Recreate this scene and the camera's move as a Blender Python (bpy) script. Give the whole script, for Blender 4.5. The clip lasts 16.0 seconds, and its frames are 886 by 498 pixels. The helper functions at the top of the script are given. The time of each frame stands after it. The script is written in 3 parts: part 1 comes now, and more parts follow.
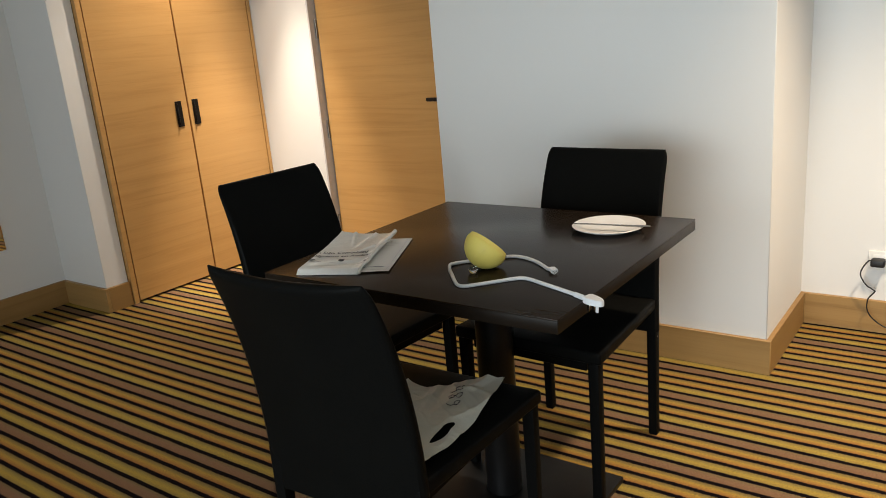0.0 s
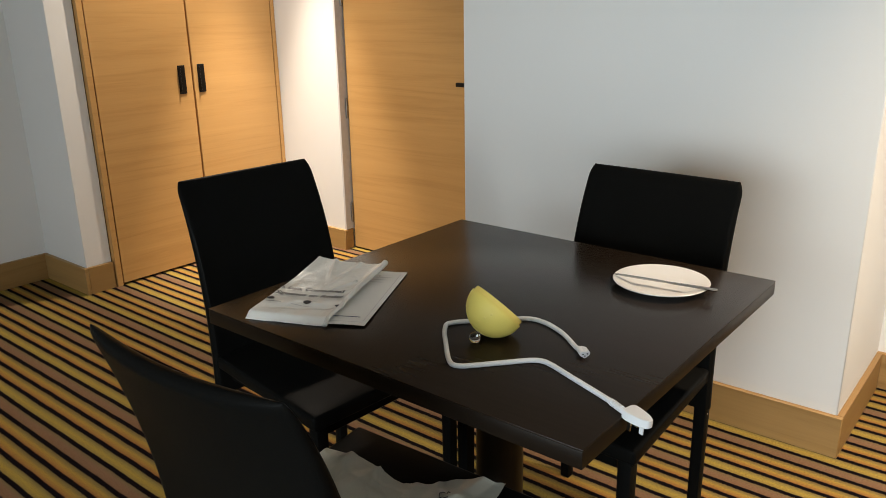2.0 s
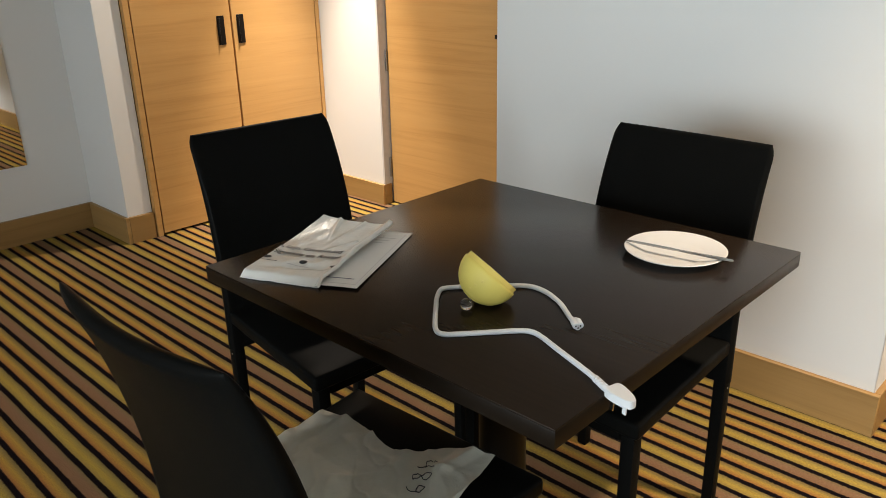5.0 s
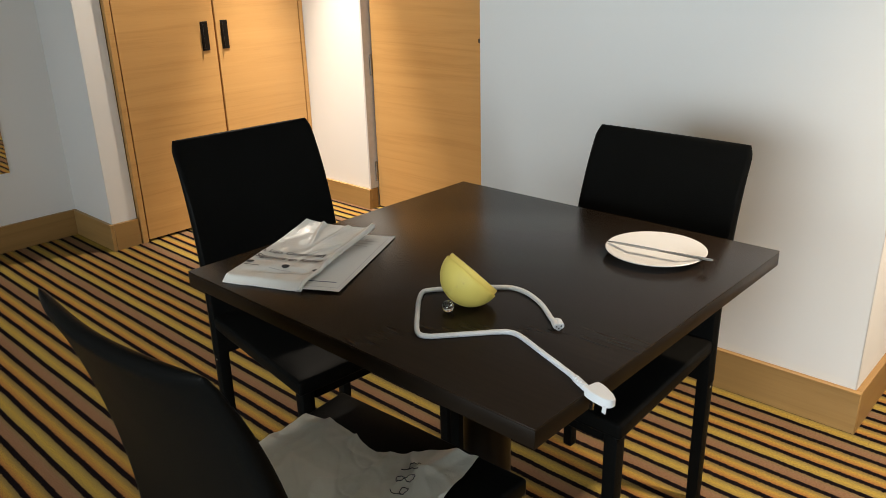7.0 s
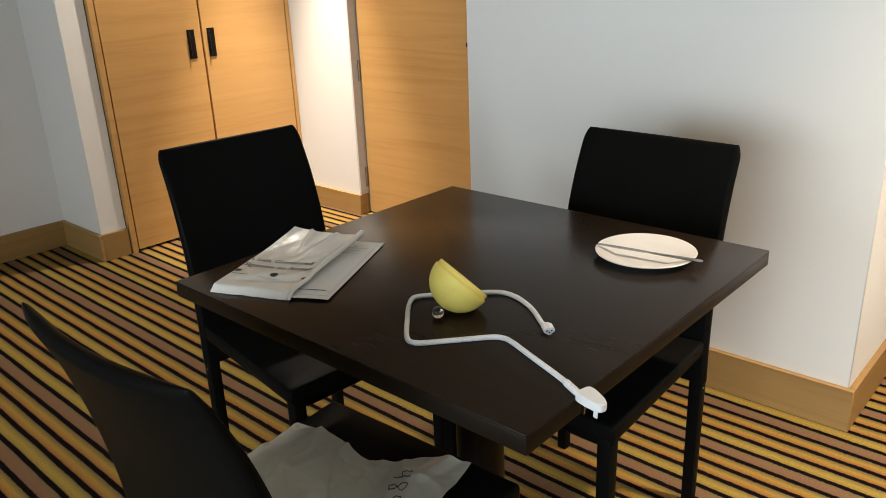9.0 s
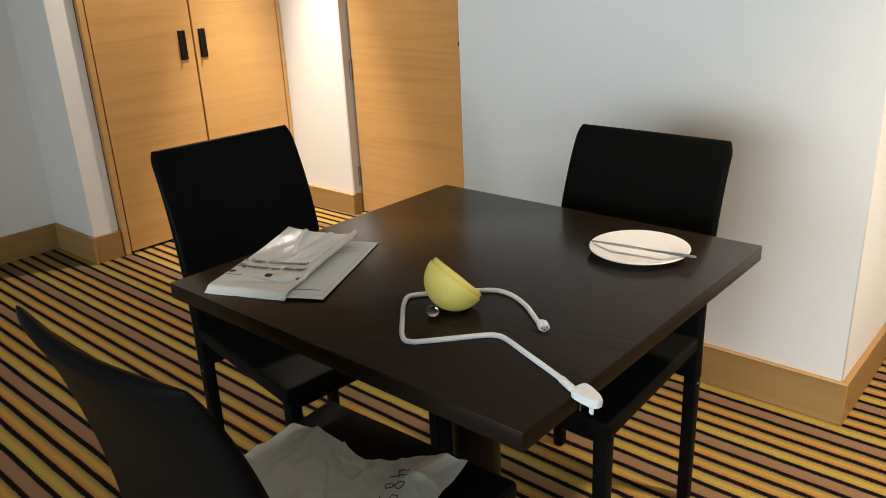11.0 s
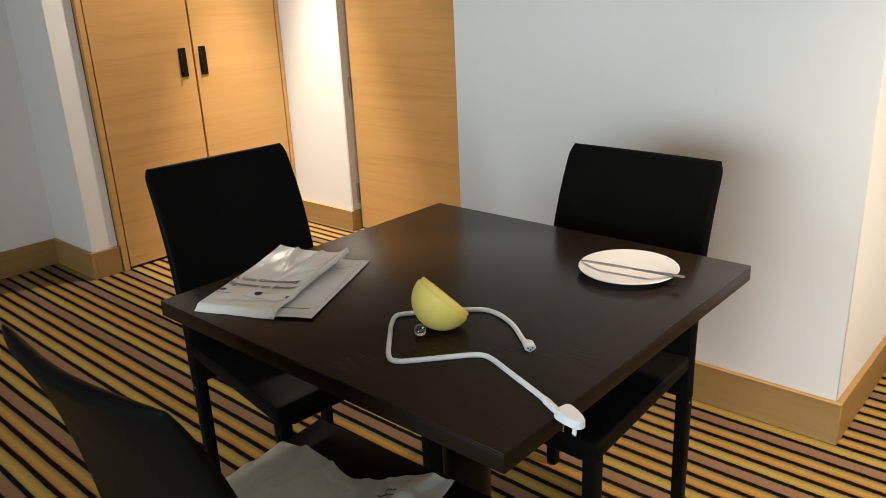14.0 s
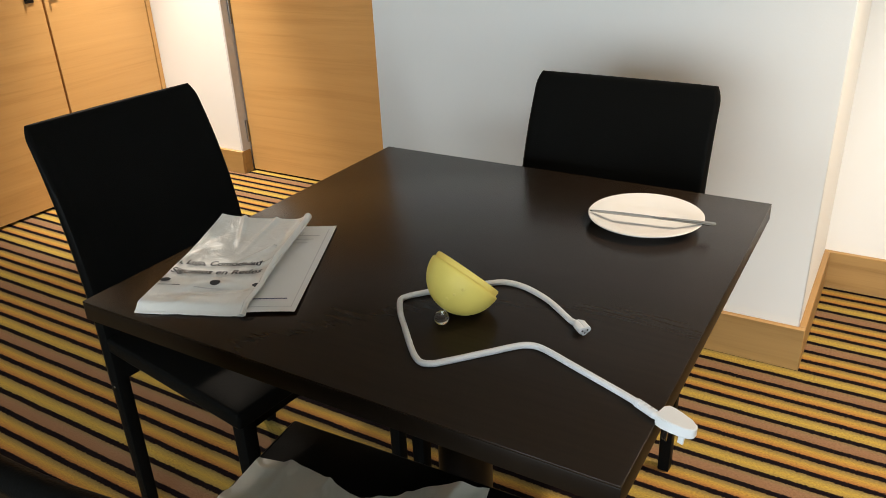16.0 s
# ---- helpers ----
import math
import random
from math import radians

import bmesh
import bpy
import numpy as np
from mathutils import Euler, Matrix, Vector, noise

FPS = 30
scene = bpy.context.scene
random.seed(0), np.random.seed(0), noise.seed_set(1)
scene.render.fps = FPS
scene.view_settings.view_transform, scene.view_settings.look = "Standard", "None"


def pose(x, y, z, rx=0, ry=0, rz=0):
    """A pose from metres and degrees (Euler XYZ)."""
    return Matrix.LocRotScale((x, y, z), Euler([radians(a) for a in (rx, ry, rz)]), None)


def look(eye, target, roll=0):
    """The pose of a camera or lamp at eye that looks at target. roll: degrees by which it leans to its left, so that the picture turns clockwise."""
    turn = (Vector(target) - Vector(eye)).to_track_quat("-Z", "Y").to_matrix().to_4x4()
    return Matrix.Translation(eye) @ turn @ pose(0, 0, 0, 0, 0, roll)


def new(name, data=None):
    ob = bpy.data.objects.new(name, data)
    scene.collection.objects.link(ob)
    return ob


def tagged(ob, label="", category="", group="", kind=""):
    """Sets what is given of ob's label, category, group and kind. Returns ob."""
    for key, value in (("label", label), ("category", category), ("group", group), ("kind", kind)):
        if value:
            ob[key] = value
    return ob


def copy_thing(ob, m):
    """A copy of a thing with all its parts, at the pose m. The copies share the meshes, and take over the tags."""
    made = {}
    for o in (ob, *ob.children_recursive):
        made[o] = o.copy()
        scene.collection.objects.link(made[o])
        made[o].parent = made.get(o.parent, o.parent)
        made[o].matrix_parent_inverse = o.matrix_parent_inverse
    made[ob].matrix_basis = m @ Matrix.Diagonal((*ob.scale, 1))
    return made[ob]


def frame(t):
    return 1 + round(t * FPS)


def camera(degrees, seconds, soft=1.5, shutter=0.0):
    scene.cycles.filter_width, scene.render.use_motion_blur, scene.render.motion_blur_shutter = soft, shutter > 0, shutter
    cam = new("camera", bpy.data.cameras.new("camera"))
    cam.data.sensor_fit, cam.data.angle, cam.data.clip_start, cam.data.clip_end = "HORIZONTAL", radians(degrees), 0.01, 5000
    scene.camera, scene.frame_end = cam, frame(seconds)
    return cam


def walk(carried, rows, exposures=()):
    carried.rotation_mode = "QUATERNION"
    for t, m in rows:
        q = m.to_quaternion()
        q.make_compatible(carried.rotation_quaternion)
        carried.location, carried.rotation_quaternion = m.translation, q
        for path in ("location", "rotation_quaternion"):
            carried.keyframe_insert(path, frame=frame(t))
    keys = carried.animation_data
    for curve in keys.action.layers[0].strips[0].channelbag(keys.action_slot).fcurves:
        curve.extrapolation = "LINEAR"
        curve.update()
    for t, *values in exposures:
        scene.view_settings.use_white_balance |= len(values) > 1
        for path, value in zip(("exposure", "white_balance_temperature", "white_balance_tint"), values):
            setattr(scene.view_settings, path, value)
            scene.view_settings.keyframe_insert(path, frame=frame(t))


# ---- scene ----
cam = camera(59.7, 16.0, soft=0.68)
PATH = [
    (0, (0.066, 0.0, 1.308), (-1.088, 1.539, 0.762), -5.0),
    (0.5, (0.059, 0.201, 1.318), (-1.09, 1.696, 0.652), -4.2),
    (0.9, (0.012, 0.295, 1.31), (-1.085, 1.814, 0.61), -4.0),
    (1, (-0.002, 0.322, 1.316), (-1.095, 1.847, 0.626), -4.5),
    (1.5, (-0.115, 0.405, 1.319), (-1.223, 1.898, 0.579), -4.3),
    (2, (-0.177, 0.436, 1.315), (-1.386, 1.91, 0.711), -1.0),
    (2.5, (-0.168, 0.488, 1.308), (-1.415, 1.884, 0.602), -0.4),
    (3, (-0.13, 0.524, 1.315), (-1.468, 1.856, 0.656), -0.9),
    (3.5, (-0.132, 0.549, 1.309), (-1.441, 1.892, 0.612), -1.1),
    (6, (-0.122, 0.556, 1.311), (-1.418, 1.902, 0.597), -1.3),
    (6.5, (-0.117, 0.558, 1.31), (-1.408, 1.916, 0.611), -1.7),
    (7, (-0.116, 0.558, 1.309), (-1.395, 1.924, 0.605), -1.5),
    (7.5, (-0.112, 0.565, 1.306), (-1.359, 1.959, 0.596), -1.1),
    (8, (-0.11, 0.574, 1.31), (-1.345, 1.977, 0.6), -2.5),
    (8.5, (-0.115, 0.575, 1.308), (-1.361, 1.965, 0.591), -2.3),
    (9, (-0.116, 0.568, 1.309), (-1.384, 1.95, 0.614), -2.3),
    (11.5, (-0.116, 0.565, 1.309), (-1.37, 1.958, 0.609), -2.8),
    (12, (-0.119, 0.56, 1.306), (-1.39, 1.935, 0.603), -2.5),
    (12.5, (-0.11, 0.576, 1.306), (-1.373, 1.974, 0.634), -2.2),
    (13, (-0.101, 0.578, 1.314), (-1.358, 1.995, 0.672), -2.5),
    (13.5, (-0.1, 0.579, 1.311), (-1.384, 1.967, 0.659), -2.8),
    (14, (-0.094, 0.581, 1.317), (-1.362, 1.979, 0.656), -2.6),
    (14.5, (-0.134, 0.607, 1.302), (-1.387, 1.989, 0.581), -3.2),
    (15, (-0.294, 0.614, 1.314), (-1.476, 2.072, 0.624), -2.3),
    (15.5, (-0.395, 0.636, 1.296), (-1.374, 2.161, 0.449), -0.7),
    (16, (-0.436, 0.655, 1.295), (-1.387, 2.192, 0.439), -2.55),
]
walk(cam, [(t, look(eye, target, roll)) for t, eye, target, roll in PATH],
     exposures=[(0.0, -0.34), (0.8, -0.24), (1.5, -0.06), (2.0, -0.24), (2.6, -0.13), (6.0, -0.11), (14.5, -0.13), (16.0, -0.05)])

# ---- light ----
world = bpy.data.worlds.new("world")
scene.world = world
world.use_nodes = True
sky = world.node_tree.nodes.new("ShaderNodeTexSky")
sky.sky_type, sky.sun_disc = "NISHITA", False
sky.sun_elevation, sky.sun_rotation = radians(40), radians(60)
world.node_tree.links.new(sky.outputs[0], world.node_tree.nodes["Background"].inputs[0])
world.node_tree.nodes["Background"].inputs[1].default_value = 0.08


def lamp(name, kind, place, target, energy, colour, **settings):
    data = bpy.data.lights.new(name, kind)
    data.energy, data.color = energy, colour
    for key, value in settings.items():
        setattr(data, key, value)
    ob = new(name, data)
    ob.matrix_world = look(place, target)
    return ob


WARM, LOBBY = (1.0, 0.80, 0.58), (1.0, 0.86, 0.70)
# daylight of the wide window behind the camera
lamp("window_daylight", "AREA", (-0.05, -3.62, 1.25), (-0.08, 0.0, 1.10), 86, (0.82, 0.93, 0.98), shape="RECTANGLE", size=3.7, size_y=1.9, spread=radians(94))
# downlight of the lobby in front of the wardrobe: a tight beam and its wider spill
lamp("lobby_downlight", "SPOT", (-3.32, 2.97, 2.46), (-3.32, 2.97, 0), 520, LOBBY, spot_size=radians(42), spot_blend=0.8, shadow_soft_size=0.03)
lamp("lobby_downlight_spill", "SPOT", (-3.32, 2.97, 2.46), (-3.10, 2.30, 0), 172, LOBBY, spot_size=radians(93), spot_blend=0.75, shadow_soft_size=0.03)
# downlight of the alcove with the sockets
lamp("alcove_downlight", "SPOT", (0.30, 2.42, 2.44), (0.22, 2.36, 0), 430, WARM, spot_size=radians(92), spot_blend=1.0, shadow_soft_size=0.09)


# ---- materials ----
class Nodes:
    def __init__(self, name, rough=0.6, metal=0.0, spec=0.5):
        self.mat = bpy.data.materials.new(name)
        self.mat.use_nodes = True
        self.tree = self.mat.node_tree
        self.bsdf = self.tree.nodes["Principled BSDF"]
        self.set(self.bsdf, "Roughness", rough)
        self.set(self.bsdf, "Metallic", metal)
        self.set(self.bsdf, "Specular IOR Level", spec)

    def set(self, node, key, value):
        if hasattr(value, "is_output"):
            self.tree.links.new(value, node.inputs[key])
        else:
            node.inputs[key].default_value = value

    def node(self, kind, **inputs):
        n = self.tree.nodes.new("ShaderNode" + kind)
        for key, value in inputs.items():
            self.set(n, key.replace("_", " "), value)
        return n

    def coords(self, scale=(1, 1, 1), turn=(0, 0, 0), kind="Object"):
        tc = self.node("TexCoord")
        mp = self.node("Mapping")
        mp.inputs["Scale"].default_value = scale
        mp.inputs["Rotation"].default_value = [radians(a) for a in turn]
        self.tree.links.new(tc.outputs[kind], mp.inputs["Vector"])
        return mp.outputs[0]

    def noise(self, scale, detail=4, rough=0.6, coords=None, distortion=0.0):
        n = self.node("TexNoise", Scale=scale, Detail=detail, Roughness=rough, Distortion=distortion)
        self.tree.links.new(coords or self.coords(), n.inputs["Vector"])
        return n.outputs["Fac"]

    def math(self, op, a, b=0.0, c=0.0):
        n = self.tree.nodes.new("ShaderNodeMath")
        n.operation = op
        for i, v in enumerate((a, b, c)):
            self.set(n, i, v)
        return n.outputs[0]

    def ramp(self, fac, stops, mode="LINEAR"):
        n = self.tree.nodes.new("ShaderNodeValToRGB")
        n.color_ramp.interpolation = mode
        el = n.color_ramp.elements
        while len(el) < len(stops):
            el.new(0.5)
        for e, (p, col) in zip(el, stops):
            e.position, e.color = p, (*col, 1)
        self.tree.links.new(fac, n.inputs[0])
        return n.outputs[0]

    def mix(self, fac, a, b, blend="MIX"):
        n = self.tree.nodes.new("ShaderNodeMix")
        n.data_type, n.blend_type = "RGBA", blend
        self.set(n, 0, fac)
        for i, v in ((6, a), (7, b)):
            self.set(n, i, v if hasattr(v, "is_output") else (*v, 1))
        return n.outputs[2]

    def bump(self, height, strength=0.3, distance=0.002):
        n = self.node("Bump", Strength=strength, Distance=distance, Height=height)
        self.set(self.bsdf, "Normal", n.outputs[0])

    def colour(self, c):
        self.set(self.bsdf, "Base Color", c if hasattr(c, "is_output") else (*c, 1))
        return self

    def rough(self, fac, low, high):
        self.set(self.bsdf, "Roughness", self.math("MULTIPLY_ADD", fac, high - low, low))


def paint(name, col):
    n = Nodes(name, 0.75, spec=0.3)
    big, fine = n.noise(1.3, 3), n.noise(170, 3)
    n.colour(n.mix(n.math("MULTIPLY", big, 0.6), col, [c * 0.93 for c in col]))
    n.bump(n.math("ADD", fine, n.math("MULTIPLY", n.noise(18, 2), 0.6)), 0.16, 0.0015)
    return n.mat


def veneer(name, along, light=(0.60, 0.345, 0.125), dark=(0.43, 0.225, 0.068)):
    """Oak veneer; along: the axis of the grain."""
    n = Nodes(name, 0.42, spec=0.4)
    stretch = [22.0, 22.0, 22.0]
    stretch["xyz".index(along)] = 0.9
    co = n.coords(stretch)
    grain = n.noise(1.0, 6, 0.62, co, 0.8)
    fine_s = [190.0, 190.0, 190.0]
    fine_s["xyz".index(along)] = 5.0
    fine = n.noise(1.0, 3, 0.7, n.coords(fine_s))
    info = n.node("ObjectInfo")
    cloud = n.noise(2.2, 2)
    fac = n.math("ADD", n.math("MULTIPLY", grain, 0.8), n.math("MULTIPLY", fine, 0.22))
    fac = n.math("ADD", fac, n.math("MULTIPLY", n.math("SUBTRACT", info.outputs["Random"], 0.5), 0.08))
    base = n.ramp(fac, [(0.25, dark), (0.48, [0.35 * b + 0.65 * a for a, b in zip(light, dark)]), (0.75, light)])
    n.colour(n.mix(n.math("MULTIPLY", cloud, 0.25), base, [c * 0.88 for c in light]))
    n.rough(fine, 0.34, 0.52)
    n.bump(fine, 0.12, 0.001)
    return n.mat


def carpet_material():
    """Woven stripes along x: four bands of 55 mm between black lines."""
    n = Nodes("striped_carpet", 0.95, spec=0.1)
    co = n.coords()
    sep = n.node("SeparateXYZ", Vector=co)
    wob = n.math("MULTIPLY", n.math("SUBTRACT", n.noise(7, 3), 0.5), 0.006)
    jag = n.math("MULTIPLY", n.math("SUBTRACT", n.noise(170, 3, 0.7), 0.5), 0.013)
    y = n.math("ADD", sep.outputs[1], n.math("ADD", wob, jag))
    u = n.math("DIVIDE", n.math("SUBTRACT", 2.678 + 22 * 0.22, y), 0.22)
    u = n.math("FRACT", u)
    grey, straw, gold = (0.158, 0.120, 0.058), (0.275, 0.198, 0.064), (0.450, 0.288, 0.056)
    amber, rust, mauve = (0.415, 0.208, 0.052), (0.290, 0.118, 0.046), (0.250, 0.146, 0.086)
    stops = [(0.0, (0.16, 0.13, 0.07)), (0.045, (0.200, 0.150, 0.078)), (0.10, mauve), (0.18, (0.240, 0.132, 0.076)), (0.24, (0.20, 0.11, 0.065)),
             (0.28, grey), (0.325, straw), (0.37, gold), (0.425, amber), (0.465, rust), (0.53, grey), (0.575, straw), (0.62, gold), (0.675, amber), (0.715, rust),
             (0.78, grey), (0.83, (0.33, 0.255, 0.072)), (0.89, (0.46, 0.325, 0.060)), (0.955, (0.34, 0.235, 0.066))]
    bands = n.ramp(u, stops)
    four = n.math("FRACT", n.math("MULTIPLY", u, 4.0))
    edge = n.math("ABSOLUTE", n.math("SUBTRACT", four, 0.5))
    line = n.node("MapRange", Value=edge, From_Min=0.335, From_Max=0.375).outputs[0]
    tuft, patch = n.noise(1.0, 3, 0.75, n.coords((170, 260, 200))), n.noise(2.4, 4)
    col = n.mix(n.math("MULTIPLY_ADD", tuft, 1.7, -0.62), bands, [0.075, 0.042, 0.018])
    col = n.mix(n.math("MULTIPLY", patch, 0.16), col, (0.15, 0.09, 0.035))
    col = n.mix(line, col, (0.006, 0.004, 0.005))
    n.colour(col)
    n.bump(n.math("ADD", tuft, n.math("MULTIPLY", line, -0.5)), 0.8, 0.004)
    n.set(n.bsdf, "Specular IOR Level", 0.04)
    return n.mat


def leather_material():
    n = Nodes("black_leather", 0.4, spec=0.02)
    cell = n.node("TexVoronoi", Scale=420.0)
    n.tree.links.new(n.coords(), cell.inputs["Vector"])
    soft = n.noise(6, 4)
    n.colour(n.mix(soft, (0.0046, 0.0046, 0.0043), (0.0074, 0.0074, 0.0069)))
    n.rough(soft, 0.30, 0.40)
    n.bump(n.math("ADD", n.math("MULTIPLY", cell.outputs["Distance"], 0.5), n.math("MULTIPLY", soft, 2.0)), 0.25, 0.0015)
    return n.mat


def laminate_material():
    n = Nodes("dark_laminate", 0.25, spec=0.17)
    grain = n.noise(1.0, 4, 0.6, n.coords((5, 110, 60)))
    smear = n.noise(2.5, 2)
    n.colour(n.mix(grain, (0.0125, 0.0080, 0.0050), (0.0230, 0.0146, 0.0090)))
    n.rough(smear, 0.23, 0.28)
    return n.mat


def plain(name, col, rough=0.5, metal=0.0, vary=0.15, scale=30, bump=0.1, spec=0.5):
    n = Nodes(name, rough, metal, spec)
    f = n.noise(scale, 4)
    n.colour(n.mix(f, [c * (1 - vary) for c in col], [min(1, c * (1 + vary)) for c in col]))
    n.rough(f, rough * 0.85, min(1, rough * 1.15))
    n.bump(n.noise(scale * 4, 3), bump, 0.001)
    return n.mat


def film_material(name, col, through_light, rough):
    """Thin plastic film."""
    n = Nodes(name, rough, spec=0.5)
    f = n.noise(14, 4)
    n.colour(n.mix(f, [c * 0.9 for c in col], col))
    n.bump(n.noise(34, 4, 0.6, None, 1.2), 0.3, 0.004)
    n.set(n.bsdf, "Alpha", through_light)
    return n.mat


WALL = paint("white_wall_paint", (0.80, 0.79, 0.77))
CEILING = paint("ceiling_paint", (0.82, 0.82, 0.80))
OAK_Y, OAK_X = veneer("oak_veneer_wardrobe", "y"), veneer("oak_veneer_door", "x")
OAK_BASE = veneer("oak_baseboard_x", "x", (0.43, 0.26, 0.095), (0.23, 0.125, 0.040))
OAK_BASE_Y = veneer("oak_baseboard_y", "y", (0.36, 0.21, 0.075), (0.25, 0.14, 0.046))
CARPET, LEATHER, LAMINATE = carpet_material(), leather_material(), laminate_material()
BLACK_METAL = plain("black_metal", (0.012, 0.011, 0.011), 0.4, 0.6, spec=0.4)
BLACK_PLASTIC = plain("black_plastic", (0.012, 0.012, 0.013), 0.5)
EDGE_BAND = plain("brown_edge_band", (0.012, 0.0080, 0.0052), 0.38, 0.0, 0.2, 60, 0.03, 0.12)
GAP = plain("shadow_gap_lining", (0.02, 0.016, 0.012), 0.8)
FRAME_GREY = plain("grey_painted_steel", (0.56, 0.55, 0.55), 0.5)
STEEL = plain("brushed_steel", (0.46, 0.45, 0.43), 0.24, 1.0, 0.08, 60)
HINGE = plain("satin_hinge_steel", (0.30, 0.27, 0.24), 0.42, 1.0, 0.1, 60)
CERAMIC = plain("white_ceramic", (0.78, 0.76, 0.74), 0.32, 0.0, 0.02, 8, 0.02)
CABLE = plain("white_cable_plastic", (0.74, 0.75, 0.77), 0.42, 0.0, 0.04, 40, 0.05)
SOCKET = plain("white_socket_plastic", (0.76, 0.75, 0.72), 0.35, 0.0, 0.03, 20, 0.02)
YELLOW = plain("matte_yellow_shell", (0.92, 0.75, 0.18), 0.5, 0.0, 0.06, 25, 0.06, 0.4)
CREAM = plain("pale_yellow_rim", (0.92, 0.74, 0.19), 0.55, 0.0, 0.05, 25, 0.05)
PAPER = plain("white_paper", (0.84, 0.82, 0.79), 0.7, 0.0, 0.04, 12, 0.05)
INK = plain("dark_grey_ink", (0.03, 0.03, 0.035), 0.6)
FAINT_INK = plain("faded_grey_ink", (0.58, 0.55, 0.54), 0.6)
BLUE_INK = plain("blue_grey_ink", (0.10, 0.10, 0.17), 0.6)
FILM = film_material("glossy_white_film", (0.88, 0.86, 0.81), 1.0, 0.2)
BAG = film_material("thin_white_bag_film", (0.776, 0.760, 0.662), 0.98, 0.33)
MIRROR = Nodes("mirror_glass", 0.02, 1.0).colour((0.86, 0.87, 0.87)).mat
GLASS = Nodes("clear_glass", 0.03)
GLASS.set(GLASS.bsdf, "Transmission Weight", 1.0)
GLASS = GLASS.colour((0.95, 0.96, 0.95)).mat
CRYSTAL = Nodes("clear_crystal", 0.03)
CRYSTAL.set(CRYSTAL.bsdf, "Transmission Weight", 1.0)
CRYSTAL = CRYSTAL.colour((0.93, 0.92, 0.90)).mat


# ---- mesh helpers ----
def box(bm, lo, hi, bevel=0.0, seg=2):
    """A box from corner to corner, added to bm."""
    r = bmesh.ops.create_cube(bm, size=1.0)
    vs = r["verts"]
    for v in vs:
        v.co = Vector([l + (c + 0.5) * (h - l) for c, l, h in zip(v.co, lo, hi)])
    if bevel:
        es = list({e for v in vs for e in v.link_edges})
        bmesh.ops.bevel(bm, geom=es, offset=bevel, segments=seg, affect="EDGES", profile=0.5)
    return bm


def boxes(*items):
    bm = bmesh.new()
    for lo, hi, *b in items:
        box(bm, lo, hi, *b)
    return bm


def tube(bm, pts, radius, sides=10, flat=1.0, caps=True):
    """A round rod through the points; flat squeezes it in height."""
    pts = [Vector(p) for p in pts]
    rings, side = [], None
    for i, p in enumerate(pts):
        d = (pts[min(i + 1, len(pts) - 1)] - pts[max(i - 1, 0)]).normalized()
        if side is None:
            side = d.cross(Vector((0, 0, 1)))
            if side.length < 0.1:
                side = d.cross(Vector((1, 0, 0)))
        side = (side - d * side.dot(d)).normalized()
        up = side.cross(d)
        r = radius[i] if isinstance(radius, (list, tuple)) else radius
        rings.append([bm.verts.new(p + side * math.cos(a) * r + up * math.sin(a) * r * flat) for a in [2 * math.pi * k / sides for k in range(sides)]])
    for a, b in zip(rings, rings[1:]):
        for k in range(sides):
            bm.faces.new((a[k], a[(k + 1) % sides], b[(k + 1) % sides], b[k]))
    if caps:
        bm.faces.new(rings[0][::-1])
        bm.faces.new(rings[-1])
    return bm


def smooth_path(pts, n=8):
    """Catmull-Rom through the points."""
    P = [Vector(p) for p in pts]
    P = [2 * P[0] - P[1], *P, 2 * P[-1] - P[-2]]
    out = []
    for a, b, c, d in zip(P, P[1:], P[2:], P[3:]):
        for k in range(n):
            t = k / n
            out.append(0.5 * (2 * b + (c - a) * t + (2 * a - 5 * b + 4 * c - d) * t * t + (3 * b - a - 3 * c + d) * t ** 3))
    return out + [P[-2]]


def lathe(bm, profile, sides=48, middle=(0, 0, 0)):
    """Turns (radius, height) pairs round the z axis."""
    m = Vector(middle)
    rings = []
    for r, z in profile:
        if r < 1e-6:
            rings.append([bm.verts.new(m + Vector((0, 0, z)))])
        else:
            rings.append([bm.verts.new(m + Vector((r * math.cos(a), r * math.sin(a), z))) for a in [2 * math.pi * k / sides for k in range(sides)]])
    for a, b in zip(rings, rings[1:]):
        for k in range(sides):
            q = [a[k % len(a)], a[(k + 1) % len(a)], b[(k + 1) % len(b)], b[k % len(b)]]
            q = [v for i, v in enumerate(q) if v not in q[:i]]
            if len(q) > 2:
                bm.faces.new(q)
    return bm


def mesh_of(name, bm, material, smooth=True):
    bmesh.ops.recalc_face_normals(bm, faces=bm.faces)
    me = bpy.data.meshes.new(name)
    bm.to_mesh(me)
    bm.free()
    me.materials.append(material)
    if smooth:
        for p in me.polygons:
            p.use_smooth = True
        me.set_sharp_from_angle(angle=radians(38))
    return me


def part(name, bm, material, parent, label="", m=None):
    ob = new(name, mesh_of(name, bm, material))
    ob.parent = parent
    if m is not None:
        ob.matrix_basis = m
    return tagged(ob, label)


def thing(name, label, category, m=None, group=""):
    ob = new(name)
    ob.empty_display_size = 0.05
    if m is not None:
        ob.matrix_basis = m
    return tagged(ob, label, category, group)


def structure(name, bm, material, label, category):
    return tagged(new(name, mesh_of(name, bm, material)), label, category, kind="structure")


